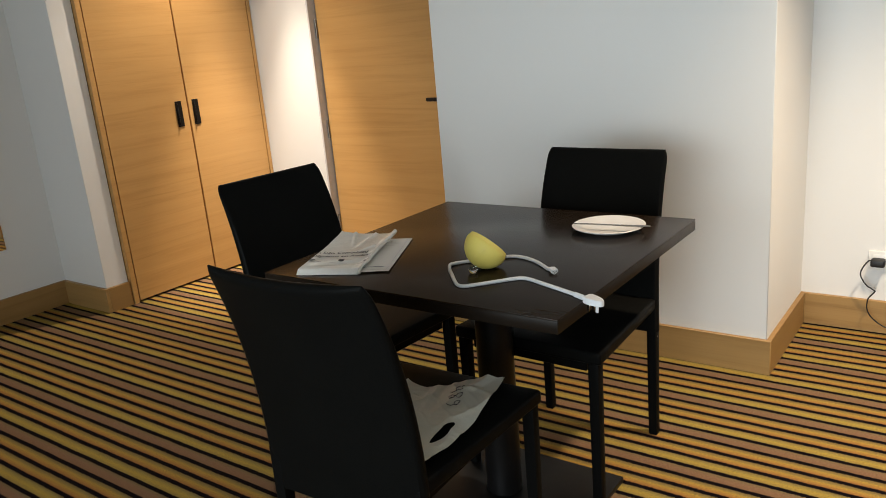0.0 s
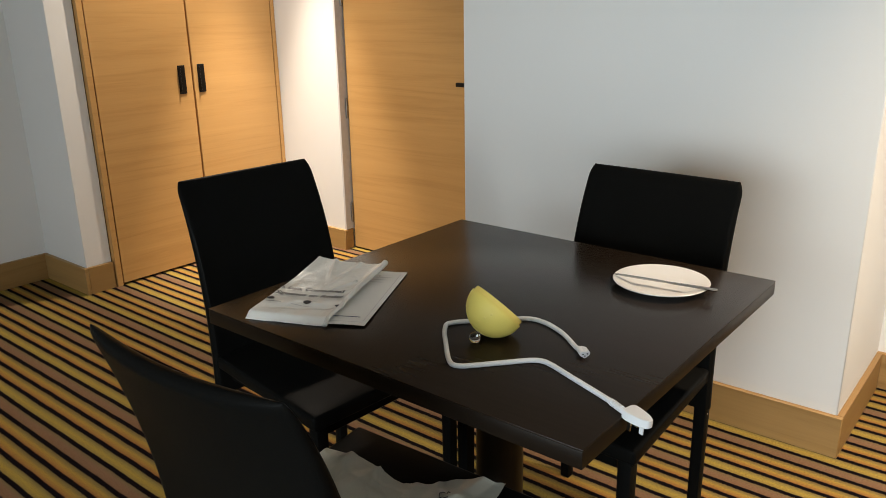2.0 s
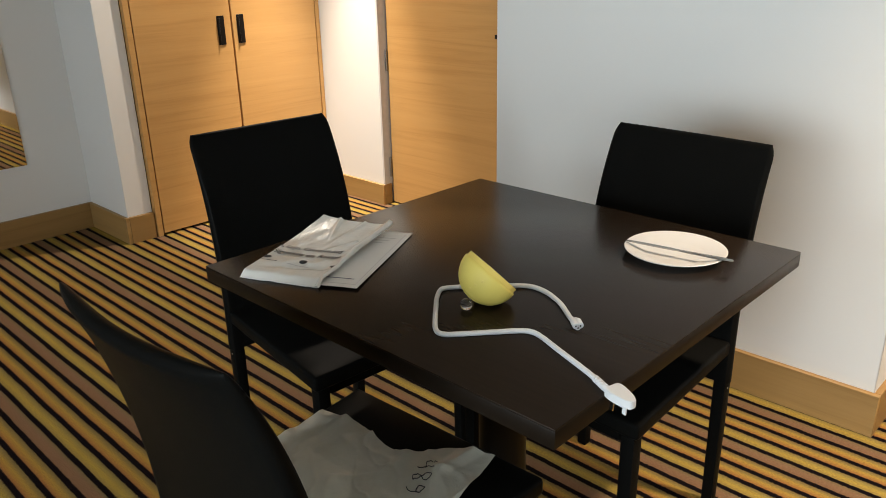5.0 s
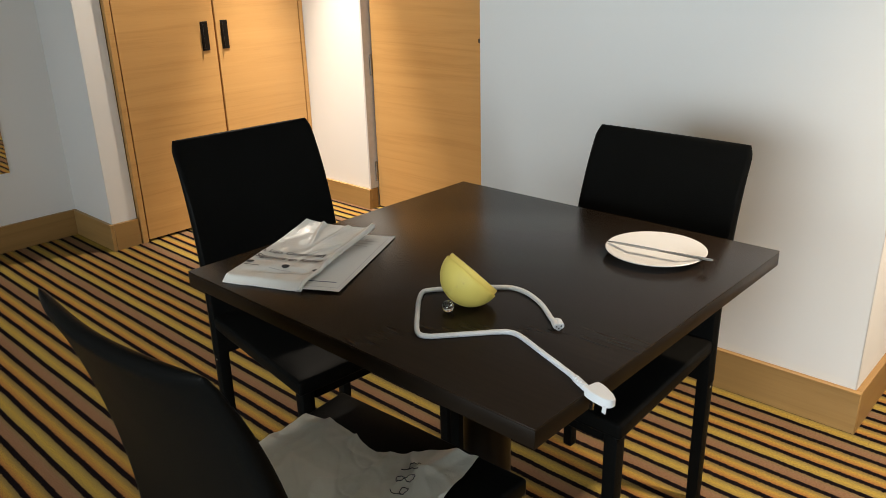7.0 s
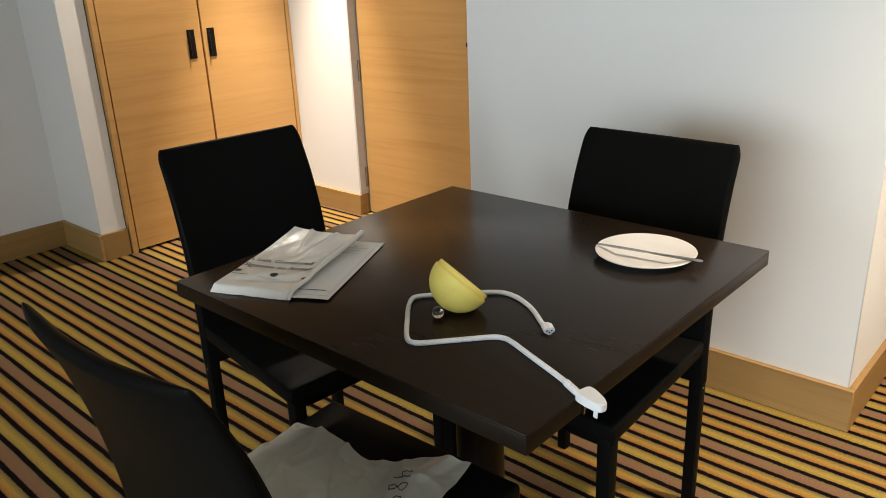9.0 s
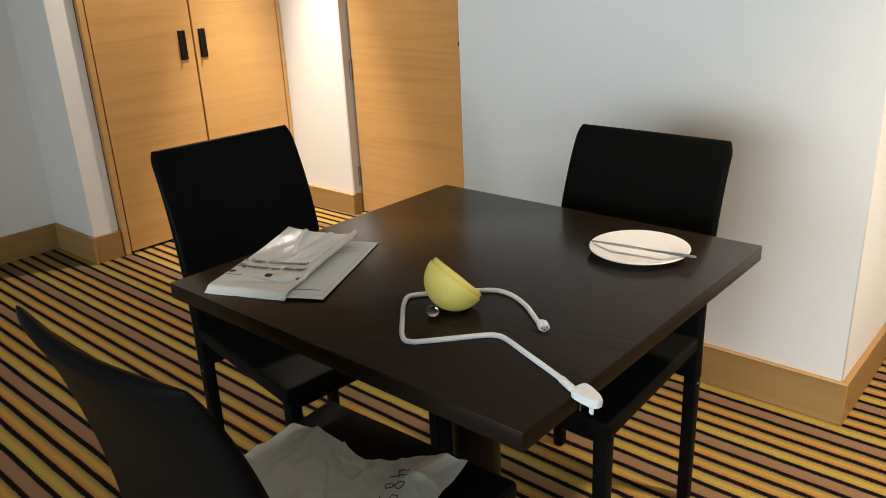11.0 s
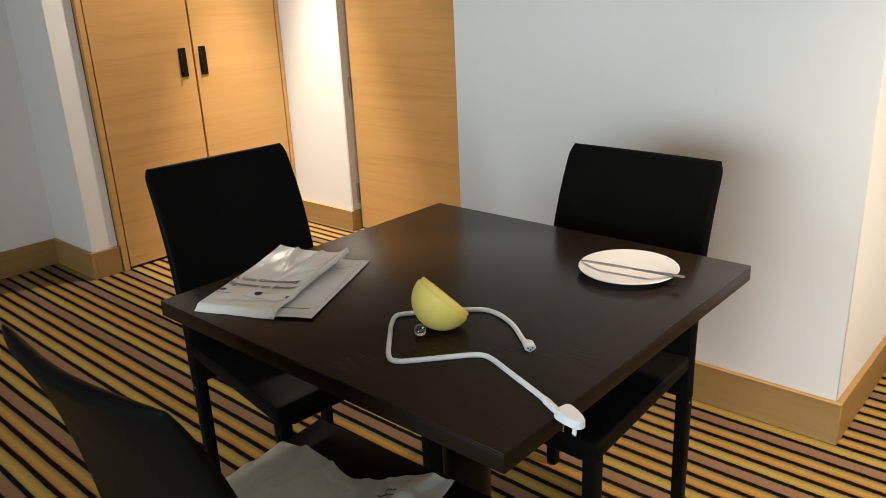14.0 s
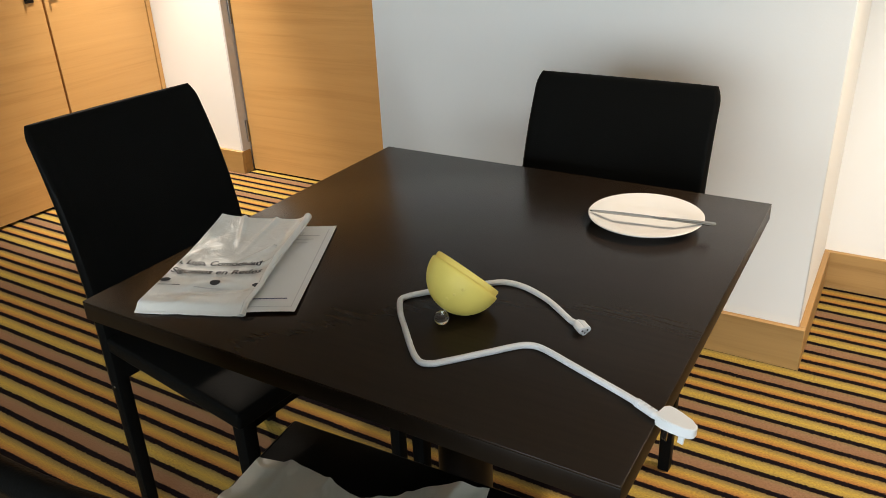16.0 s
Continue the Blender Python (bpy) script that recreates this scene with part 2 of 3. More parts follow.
# ---- the room ----
X_W, X_E, Y_S, H = -4.161, 2.3, -3.6, 2.5
Y_BACK, Y_ALC, Y_PIER, X_PIER = 3.324, 3.305, 2.742, (-1.955, -0.566)
Y_STUB, X_STUB = 2.074, -3.747
DOOR_X, DOOR_H = (-3.250, -2.275), 2.08
CLOSET_Y = (2.203, 3.324)

structure("floor", boxes(((X_W - 0.2, Y_S - 0.2, -0.05), (X_E + 0.2, 3.6, 0))), CARPET, "striped carpet in gold, brown, lime and black", "carpet floor")
structure("ceiling", boxes(((X_W - 0.2, Y_S - 0.2, H), (X_E + 0.2, 3.7, H + 0.15))), CEILING, "plain white painted ceiling", "ceiling")
structure("wall_north_lobby", boxes(((-4.3, Y_BACK, 0), (DOOR_X[0], Y_BACK + 0.18, H)), ((DOOR_X[0], Y_BACK, DOOR_H), (DOOR_X[1], Y_BACK + 0.18, H)),
          ((DOOR_X[1], Y_BACK, 0), (X_PIER[0] + 0.05, Y_BACK + 0.18, H))), WALL, "white painted wall round the entrance door", "wall")
structure("wall_north_pier", boxes(((X_PIER[0], Y_PIER, 0), (X_PIER[1], Y_BACK + 0.18, H), 0.003, 1)), WALL, "white painted pier behind the dining table", "wall")
structure("wall_north_alcove", boxes(((X_PIER[1] - 0.05, Y_ALC, 0), (X_E + 0.2, Y_ALC + 0.18, H))), WALL, "white painted alcove wall with sockets", "wall")
structure("wall_west", boxes(((X_W - 0.18, Y_S - 0.2, 0), (X_W, Y_STUB + 0.2, H))), WALL, "white painted wall with the mirror", "wall")
structure("wall_west_stub", boxes(((X_W - 0.1, Y_STUB, 0), (X_STUB, CLOSET_Y[0], H), 0.003, 1)), WALL, "white painted wall end beside the wardrobe", "wall")
structure("wall_east", boxes(((X_E, Y_S - 0.2, 0), (X_E + 0.18, 3.5, H))), WALL, "white painted side wall", "wall")
WIN_X, WIN_Z = (-1.8, 2.1), (0.25, 2.25)
structure("wall_south", boxes(((X_W - 0.1, Y_S - 0.2, 0), (WIN_X[0], Y_S, H)), ((WIN_X[1], Y_S - 0.2, 0), (X_E + 0.1, Y_S, H)),
          ((WIN_X[0], Y_S - 0.2, 0), (WIN_X[1], Y_S, WIN_Z[0])), ((WIN_X[0], Y_S - 0.2, WIN_Z[1]), (WIN_X[1], Y_S, H))), WALL, "white painted wall with the window", "wall")
window = tagged(new("window_1"), "wide window with a white frame", "window", kind="structure")
window.location = (0, Y_S - 0.12, 0)
part("window_frame", boxes(*[((x, -0.03, WIN_Z[0]), (x + 0.05, 0.03, WIN_Z[1])) for x in (WIN_X[0], 0.075, WIN_X[1] - 0.05)],
     ((WIN_X[0] + 0.05, -0.03, WIN_Z[0]), (0.075, 0.03, WIN_Z[0] + 0.05)), ((0.125, -0.03, WIN_Z[0]), (WIN_X[1] - 0.05, 0.03, WIN_Z[0] + 0.05)),
     ((WIN_X[0] + 0.05, -0.03, WIN_Z[1] - 0.05), (0.075, 0.03, WIN_Z[1])), ((0.125, -0.03, WIN_Z[1] - 0.05), (WIN_X[1] - 0.05, 0.03, WIN_Z[1]))), FRAME_GREY, window)
for x0, x1 in ((WIN_X[0] + 0.05, 0.075), (0.125, WIN_X[1] - 0.05)):
    pane = part("pane", boxes(((x0, -0.004, WIN_Z[0] + 0.05), (x1, 0.004, WIN_Z[1] - 0.05))), GLASS, window)
    pane.visible_shadow = False

# baseboards, 132 mm high and 18 mm proud
BB, BT = 0.132, 0.018


def baseboard(name, lo, hi, material, high=BB):
    bm = boxes(((lo[0], lo[1], 0), (hi[0], hi[1], high), 0.0015, 1))
    return structure(name, bm, material, "oak veneer baseboard along the white wall", "baseboard")


baseboard("baseboard_pier_front", (X_PIER[0] - BT, Y_PIER - BT), (X_PIER[1] + BT, Y_PIER), OAK_BASE)
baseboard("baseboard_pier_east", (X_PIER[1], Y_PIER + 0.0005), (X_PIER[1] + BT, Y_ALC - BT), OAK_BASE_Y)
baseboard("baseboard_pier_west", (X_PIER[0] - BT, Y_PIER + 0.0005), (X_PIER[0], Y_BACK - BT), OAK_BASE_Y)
baseboard("baseboard_alcove", (X_PIER[1], Y_ALC - BT), (X_E, Y_ALC), OAK_BASE)
baseboard("baseboard_lobby", (-3.722, Y_BACK - BT), (DOOR_X[0] + 0.012, Y_BACK), OAK_BASE, 0.115)
baseboard("baseboard_lobby_reveal", (DOOR_X[0], Y_BACK + 0.0005), (DOOR_X[0] + 0.012, Y_BACK + 0.046), OAK_BASE_Y, 0.115)
baseboard("baseboard_lobby_east", (DOOR_X[1] + 0.03, Y_BACK - BT), (X_PIER[0] - BT, Y_BACK), OAK_BASE)
baseboard("baseboard_stub_front", (X_W + BT, Y_STUB - BT), (X_STUB + BT, Y_STUB), OAK_BASE)
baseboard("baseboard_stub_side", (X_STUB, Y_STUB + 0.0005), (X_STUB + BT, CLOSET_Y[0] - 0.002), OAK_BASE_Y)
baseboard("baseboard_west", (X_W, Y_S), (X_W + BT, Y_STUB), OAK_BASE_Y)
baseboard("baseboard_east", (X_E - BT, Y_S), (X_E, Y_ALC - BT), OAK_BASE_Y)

# entrance door, closed, set back in the wall
door = tagged(new("door_1"), "closed oak veneer entrance door with a black lever", "door", kind="structure")
DY = Y_BACK + 0.05
part("door_frame", boxes(((DOOR_X[0] - 0.002, Y_BACK - 0.003, 0.116), (DOOR_X[0] + 0.010, DY + 0.09, DOOR_H)), ((DOOR_X[1] - 0.012, DY - 0.004, 0), (DOOR_X[1], DY + 0.09, DOOR_H)),
     ((DOOR_X[0] + 0.012, DY - 0.004, DOOR_H - 0.012), (DOOR_X[1] - 0.012, DY + 0.09, DOOR_H))), FRAME_GREY, door, "grey steel door frame")
part("door_stop", boxes(((DOOR_X[0] + 0.012, DY + 0.05, 0), (DOOR_X[1] - 0.012, DY + 0.09, DOOR_H - 0.012))), GAP, door, "dark door stop")
part("door_panel", boxes(((DOOR_X[0] + 0.017, DY, 0.008), (DOOR_X[1] - 0.016, DY + 0.045, DOOR_H - 0.016), 0.0015, 1)), OAK_X, door)
for z in (0.21, 0.79, 1.37, 1.93):
    hinge = part("hinge", tube(bmesh.new(), [(DOOR_X[0] + 0.0145, DY - 0.008, z - 0.055), (DOOR_X[0] + 0.0145, DY - 0.008, z + 0.055)], 0.0065), HINGE, door, "satin steel hinge")
lever = part("door_handle", lathe(bmesh.new(), [(0, 0), (0.026, 0), (0.026, 0.007), (0.011, 0.010), (0.011, 0.048), (0, 0.048)], 24), BLACK_METAL, door, "black lever handle",
             pose(-2.335, DY - 0.001, 0.955, 90, 0, 0))
part("lever_bar", boxes(((-0.118, -0.010, 0.037), (0.011, 0.010, 0.051), 0.004, 2)), BLACK_METAL, lever)

# ---- wardrobe ----
wardrobe = thing("wardrobe", "built-in oak veneer wardrobe with two closed doors and black pulls", "wardrobe")
XF, CL = -3.724, 2.762
part("body", boxes(((-4.25, CLOSET_Y[0] + 0.002, 0), (XF - 0.03, CLOSET_Y[1] - 0.002, 2.42))), GAP, wardrobe, "dark carcass behind the door gaps")
part("side_post", boxes(((XF - 0.03, CLOSET_Y[0] + 0.004, 0), (XF + 0.001, CLOSET_Y[0] + 0.032, 2.42), 0.001, 1)), OAK_Y, wardrobe)
part("side_post", boxes(((XF - 0.03, CLOSET_Y[1] - 0.028, 0), (XF + 0.001, CLOSET_Y[1] - 0.004, 2.42), 0.001, 1)), OAK_Y, wardrobe)
part("top_rail", boxes(((XF - 0.03, CLOSET_Y[0] + 0.042, 2.36), (XF + 0.001, CLOSET_Y[1] - 0.03, 2.42), 0.001, 1)), OAK_Y, wardrobe)
for y0, y1, yh in ((CLOSET_Y[0] + 0.038, CL - 0.005, CL - 0.064), (CL + 0.005, CLOSET_Y[1] - 0.034, CL + 0.050)):
    leaf = part("door", boxes(((XF - 0.022, y0, 0.012), (XF, y1, 2.355), 0.0012, 1)), OAK_Y, wardrobe)
    pull = boxes(((XF - 0.001, yh - 0.020, 0.902), (XF + 0.004, yh + 0.020, 1.044), 0.001, 1), ((XF + 0.003, yh - 0.018, 0.912), (XF + 0.016, yh - 0.012, 1.034), 0.002, 1))
    handle = part("handle", pull, BLACK_METAL, leaf, "black metal pull plate")
structure("wall_above_wardrobe", boxes(((-4.25, CLOSET_Y[0], 2.42), (XF - 0.03, CLOSET_Y[1], H))), WALL, "white painted strip above the wardrobe", "wall")

# ---- mirror ----
mirror = thing("wall_mirror", "tall frameless mirror with a polished edge on the white wall", "mirror")
part("glass", boxes(((X_W + 0.001, 0.72, 0.384), (X_W + 0.007, 1.803, 1.95), 0.0015, 1)), MIRROR, mirror)
part("backing", boxes(((X_W - 0.002, 0.73, 0.391), (X_W + 0.001, 1.793, 1.94))), FRAME_GREY, mirror)

# ---- sockets ----
socket = thing("wall_socket", "white double wall socket plate above the baseboard", "socket")
SX, SZ = -0.326, 0.297
part("plate", boxes(((SX, Y_ALC - 0.009, SZ - 0.038), (SX + 0.150, Y_ALC + 0.001, SZ + 0.038), 0.003, 2)), SOCKET, socket)
for dx in (0.040, 0.112):
    part("insert", boxes(((SX + dx - 0.026, Y_ALC - 0.0115, SZ - 0.026), (SX + dx + 0.026, Y_ALC - 0.008, SZ + 0.026), 0.002, 2)), SOCKET, socket)
cord = thing("power_cord", "black power cord plugged into the socket, hanging to the carpet", "cable")
YC = Y_ALC
part("plug", boxes(((SX + 0.012, YC - 0.050, SZ - 0.018), (SX + 0.062, YC - 0.011, SZ + 0.014), 0.008, 3)), BLACK_PLASTIC, cord)
part("wire", tube(bmesh.new(), smooth_path([(SX + 0.018, YC - 0.035, SZ - 0.002), (-0.318, YC - 0.045, 0.305), (-0.338, YC - 0.05, 0.275), (-0.343, YC - 0.055, 0.245), (-0.322, YC - 0.055, 0.208),
     (-0.294, YC - 0.055, 0.190), (-0.291, YC - 0.055, 0.182), (-0.312, YC - 0.055, 0.150), (-0.312, YC - 0.055, 0.105), (-0.290, YC - 0.055, 0.070), (-0.245, YC - 0.056, 0.042), (-0.200, YC - 0.06, 0.040),
     (-0.165, YC - 0.07, 0.010), (-0.06, YC - 0.12, 0.005), (0.2, YC - 0.1, 0.005)]), 0.0042, 8, 0.6), BLACK_PLASTIC, cord)
cord = thing("adapter_cord", "second black cord plugged into the same socket plate", "cable")
part("plug", boxes(((SX + 0.098, YC - 0.038, SZ - 0.016), (SX + 0.128, YC - 0.011, SZ + 0.012), 0.005, 2)), BLACK_PLASTIC, cord)
part("wire", tube(bmesh.new(), smooth_path([(SX + 0.12, YC - 0.03, SZ - 0.006), (SX + 0.16, YC - 0.035, SZ - 0.02), (SX + 0.20, YC - 0.05, SZ - 0.10), (SX + 0.24, YC - 0.06, 0.05), (SX + 0.30, YC - 0.09, 0.006), (SX + 0.45, YC - 0.1, 0.005)]), 0.003, 8), BLACK_PLASTIC, cord)

# ---- table ----
TX, TY, TZ, TT = (-1.438, -0.603), (1.239, 2.056), 0.75, 0.031
table = thing("dining_table", "square dark brown laminate dining table on a single column", "table")
top = part("tabletop", boxes(((TX[0], TY[0], TZ - 0.003), (TX[1], TY[1], TZ), 0.0010, 2)), LAMINATE, table)
part("edge_band", boxes(((TX[0], TY[0], TZ - TT), (TX[1], TY[1], TZ - 0.0031), 0.0012, 2)), EDGE_BAND, table, "brown edge band")
TC = ((TX[0] + TX[1]) / 2, (TY[0] + TY[1]) / 2)
part("under_frame", boxes(((TC[0] - 0.28, TC[1] - 0.03, TZ - TT - 0.025), (TC[0] + 0.28, TC[1] + 0.03, TZ - TT), 0.003, 1), ((TC[0] - 0.03, TC[1] - 0.28, TZ - TT - 0.024), (TC[0] + 0.03, TC[1] + 0.28, TZ - TT - 0.0005), 0.003, 1)), BLACK_METAL, table)
part("column", lathe(bmesh.new(), [(0.051, 0.018), (0.051, TZ - TT - 0.02)], 32, (*TC, 0)), BLACK_METAL, table, "black steel column")
part("base_plate", boxes(((TC[0] - 0.28, TC[1] - 0.205, 0.0), (TC[0] + 0.28, TC[1] + 0.205, 0.018), 0.004, 2)), BLACK_METAL, table, "flat black base plate")


# ---- chairs ----
def backrest_mesh():
    """A curved slab that leans back, bowed in plan, with rounded padded edges."""
    bm = bmesh.new()
    rows, cols, th, soft_edge = 30, 26, 0.034, 0.011

    def centre(u, v):
        z = 0.36 + 0.545 * v
        y = -0.222 - 0.104 * v ** 2.5 - 0.024 * (1 - u * u) * v
        w = 0.2105 - 0.0075 * v
        if v > 0.94:
            w -= 0.010 * ((v - 0.94) / 0.06) ** 2
        return Vector((u * w, y, z - 0.005 * (1 - u * u) * v ** 6))

    grids = []
    for sgn in (1, -1):
        g = []
        for i in range(rows + 1):
            v = math.sin(math.pi / 2 * i / rows)
            row = []
            for j in range(cols + 1):
                u = math.sin(math.pi / 2 * (-1 + 2 * j / cols))
                e = min((1 - abs(u)) * 0.2, (1 - v) * 0.538)
                t = th / 2 * math.sqrt(max(0.02, 1 - (1 - min(1, e / soft_edge)) ** 2))
                t *= 1 - 0.30 * v ** 4 - 0.45 * u ** 4 * v ** 4
                if sgn > 0:
                    t -= 0.0016 * math.exp(-((e - 0.024) / 0.003) ** 2)
                n = Vector((0, 1, 0.104 * 2.5 * v ** 1.5 / 0.538)).normalized()
                row.append(bm.verts.new(centre(u, v) + n * t * sgn))
            g.append(row)
        grids.append(g)
    for g, flip in zip(grids, (False, True)):
        for i in range(rows):
            for j in range(cols):
                q = (g[i][j], g[i][j + 1], g[i + 1][j + 1], g[i + 1][j])
                bm.faces.new(q[::-1] if flip else q)
    a, b = grids
    ring = lambda g: [g[0][j] for j in range(cols + 1)] + [g[i][cols] for i in range(1, rows + 1)] + [g[rows][j] for j in range(cols - 1, -1, -1)] + [g[i][0] for i in range(rows - 1, 0, -1)]
    ra, rb = ring(a), ring(b)
    for k in range(len(ra)):
        bm.faces.new((ra[k], rb[k], rb[(k + 1) % len(rb)], ra[(k + 1) % len(ra)]))
    return bm


def leg_mesh(x, y, top_z, rake):
    """A tapered square leg with worn edges."""
    bm = bmesh.new()
    box(bm, (-0.0155, -0.0155, 0), (0.0155, 0.0155, top_z), 0.0035, 2)
    for v in bm.verts:
        f = 1 - v.co.z / top_z
        v.co.x *= 1 - 0.12 * f
        v.co.y *= 1 - 0.12 * f
        v.co += Vector((x, y + rake * f, 0))
    return bm


def dining_chair(m, label):
    ch = thing("dining_chair", label, "chair", m, "chairs round the table")
    seat = bmesh.new()
    box(seat, (-0.203, -0.226, 0.432), (0.203, 0.228, 0.468), 0.008, 3)
    bmesh.ops.subdivide_edges(seat, edges=[e for e in seat.edges if e.calc_length() > 0.2], cuts=8, use_grid_fill=True)
    for v in seat.verts:
        if v.co.z > 0.455:
            v.co.z += 0.004 * max(0, 1 - (v.co.x / 0.19) ** 2) * max(0, 1 - (v.co.y / 0.21) ** 2) + 0.0012 * noise.noise(v.co * 14)
    for v in seat.verts:
        v.co.x *= 1 + 0.155 * (v.co.y + 0.226) / 0.454
    part("seat", seat, LEATHER, ch)
    part("seat_frame", boxes(((-0.184, -0.19, 0.400), (0.184, 0.208, 0.433), 0.004, 1)), LEATHER, ch)
    part("backrest", backrest_mesh(), LEATHER, ch)
    for sx in (-1, 1):
        part("leg", leg_mesh(sx * 0.2100, 0.209, 0.434, 0.0), LEATHER, ch)
        back = part("leg", leg_mesh(sx * 0.1890, -0.225, 0.46, -0.004), LEATHER, ch)
        part("screw", lathe(bmesh.new(), [(0, 0.002), (0.0022, 0.0015), (0.003, 0)], 10), STEEL, back, "small steel screw", pose(sx * 0.2040, -0.226, 0.34, 0, 90 * sx, 0))
    return ch


first = dining_chair(pose(-0.996, 1.2204, 0, 0, 0, 2.4), "black leather dining chair with a plastic bag on its seat")
second = copy_thing(first, pose(-0.9590, 1.9304, 0, 0, 0, 178.6))
tagged(second, "black leather dining chair standing before the white pier")
third = copy_thing(first, pose(-1.541, 1.646, 0, 0, 0, -94.36))
tagged(third, "black leather dining chair facing the table's wardrobe side")

# ---- plate and knife ----
PX, PY = -0.780, 1.880
plate = thing("dinner_plate", "round white ceramic plate on the dark table", "plate")
part("dish", lathe(bmesh.new(), [(0, 0.0045), (0.058, 0.0045), (0.062, 0.006), (0.092, 0.0155), (0.0965, 0.0165), (0.0975, 0.0155), (0.096, 0.0135), (0.064, 0.0022), (0.056, 0.0), (0, 0.0)], 64, (PX, PY, TZ)), CERAMIC, plate)
knife = thing("table_knife", "steel table knife laid across the white plate", "knife",
              Matrix.Translation((-0.765, 1.861, TZ + 0.0195)) @ Euler((0, 0, math.atan2(1.876 - 1.846, -0.664 + 0.866))).to_matrix().to_4x4())


def knife_blade():
    bm = bmesh.new()
    outline = [(-0.105, 0.001), (-0.098, 0.004), (-0.07, 0.0058), (-0.02, 0.0058), (0.006, 0.004), (0.006, -0.003), (-0.02, -0.0045), (-0.08, -0.004), (-0.1, -0.002)]
    lo = [bm.verts.new((x, y, -0.0009)) for x, y in outline]
    hi = [bm.verts.new((x, y, 0.0009)) for x, y in outline]
    bm.faces.new(lo[::-1]), bm.faces.new(hi)
    for k in range(len(lo)):
        bm.faces.new((lo[k], lo[(k + 1) % len(lo)], hi[(k + 1) % len(lo)], hi[k]))
    return bm


part("blade", knife_blade(), STEEL, knife)
part("handle", tube(bmesh.new(), [(0.004, 0, 0), (0.012, 0, 0), (0.04, 0, 0), (0.08, 0, 0), (0.100, 0, 0), (0.105, 0, 0)], [0.0032, 0.004, 0.0046, 0.0054, 0.0060, 0.004], 14, 0.5), STEEL, knife)

# ---- yellow half shell with its knob ----
RS = 0.0532
axis = Vector((0.315, 0.637, 0.703)).normalized()
turn = axis.to_track_quat("Z", "Y").to_matrix().to_4x4()
shell_m = Matrix.Translation((-0.909, 1.473, 0.8036)) @ turn
shell = thing("yellow_half_shell", "matte yellow half-egg shell with a clear knob, tipped on its side", "ornament", shell_m)
outer = [(RS * math.cos(a), -RS * 1.00 * math.sin(a)) for a in [math.pi / 2 * (1 - k / 20) for k in range(21)]]
inner = [(r * 0.93, z * 0.93) for r, z in outer[::-1]]
bm = bmesh.new()
lathe(bm, outer + [(RS * 0.985, 0.0012)] + [(RS * 0.95, 0.0012)] + inner[1:], 56)
part("dome", bm, YELLOW, shell)
part("lid", lathe(bmesh.new(), [(0, -0.004), (RS * 0.94, -0.004), (RS * 0.95, 0.0075), (RS * 0.93, 0.0095), (0, 0.0105)], 56), CREAM, shell, "paler stepped rim")
for k in range(4):
    a = radians(-60 + 14 * k)
    d = Vector((math.cos(2.2 + 0.12 * k) * math.cos(a), math.sin(2.2 + 0.12 * k) * math.cos(a), -1.00 * abs(math.sin(a)))) * RS
    part("glaze_spot", lathe(bmesh.new(), [(0, 0.0008), (0.0018, 0.0005), (0.0026, 0)], 10), CREAM, shell, "", Matrix.Translation(d) @ d.to_track_quat("Z", "Y").to_matrix().to_4x4())
inv = shell_m.inverted()
knob_at = inv @ Vector((-0.920, 1.425, 0.7606))
stem_dir = (Vector((0, 0, -0.01)) - knob_at).normalized()
knob = part("knob", lathe(bmesh.new(), [(0, -0.0105), (0.005, -0.0095), (0.009, -0.006), (0.0105, -0.001), (0.0105, 0.001), (0.009, 0.006), (0.005, 0.0095), (0, 0.0105)], 12), CRYSTAL, shell, "clear faceted knob", Matrix.Translation(knob_at))
part("stem", tube(bmesh.new(), [stem_dir * 0.007, stem_dir * 0.026], 0.0026, 10), STEEL, knob, "small metal stem")

# ---- white mains lead on the table ----
lead = thing("mains_lead", "white mains lead with a moulded plug lying over the table edge", "cable")
R = 0.0043
ZC = TZ + R
lead_points = [(-0.754, 1.500, ZC + 0.002), (-0.767, 1.508, ZC), (-0.787, 1.524, ZC), (-0.808, 1.540, ZC), (-0.830, 1.553, ZC), (-0.862, 1.566, ZC), (-0.893, 1.567, ZC), (-0.918, 1.550, ZC), (-0.960, 1.512, ZC), (-0.990, 1.480, ZC),
               (-1.002, 1.464, ZC), (-1.004, 1.450, ZC), (-0.984, 1.420, ZC), (-0.957, 1.390, ZC), (-0.929, 1.359, ZC), (-0.908, 1.338, ZC), (-0.893, 1.329, ZC), (-0.880, 1.332, ZC), (-0.868, 1.343, ZC), (-0.829, 1.387, ZC),
               (-0.801, 1.418, ZC), (-0.785, 1.427, ZC), (-0.766, 1.425, ZC), (-0.724, 1.409, ZC), (-0.690, 1.396, ZC), (-0.656, 1.383, ZC), (-0.630, 1.371, ZC + 0.001), (-0.612, 1.360, ZC + 0.002), (-0.602, 1.356, ZC + 0.001)]
part("wire", tube(bmesh.new(), smooth_path(lead_points, 5), R, 12), CABLE, lead)
relief = bmesh.new()
for k in range(4):
    a, b = Vector((-0.630, 1.371, ZC + 0.001)), Vector((-0.604, 1.357, ZC + 0.002))
    p, q = a.lerp(b, k / 4), a.lerp(b, k / 4 + 0.17)
    tube(relief, [p, q], 0.0056, 12)
part("strain_relief", relief, CABLE, lead)
plug_m = Matrix.Translation((-0.5815, 1.3605, TZ + 0.0015)) @ Euler((0, radians(5), radians(-15))).to_matrix().to_4x4()
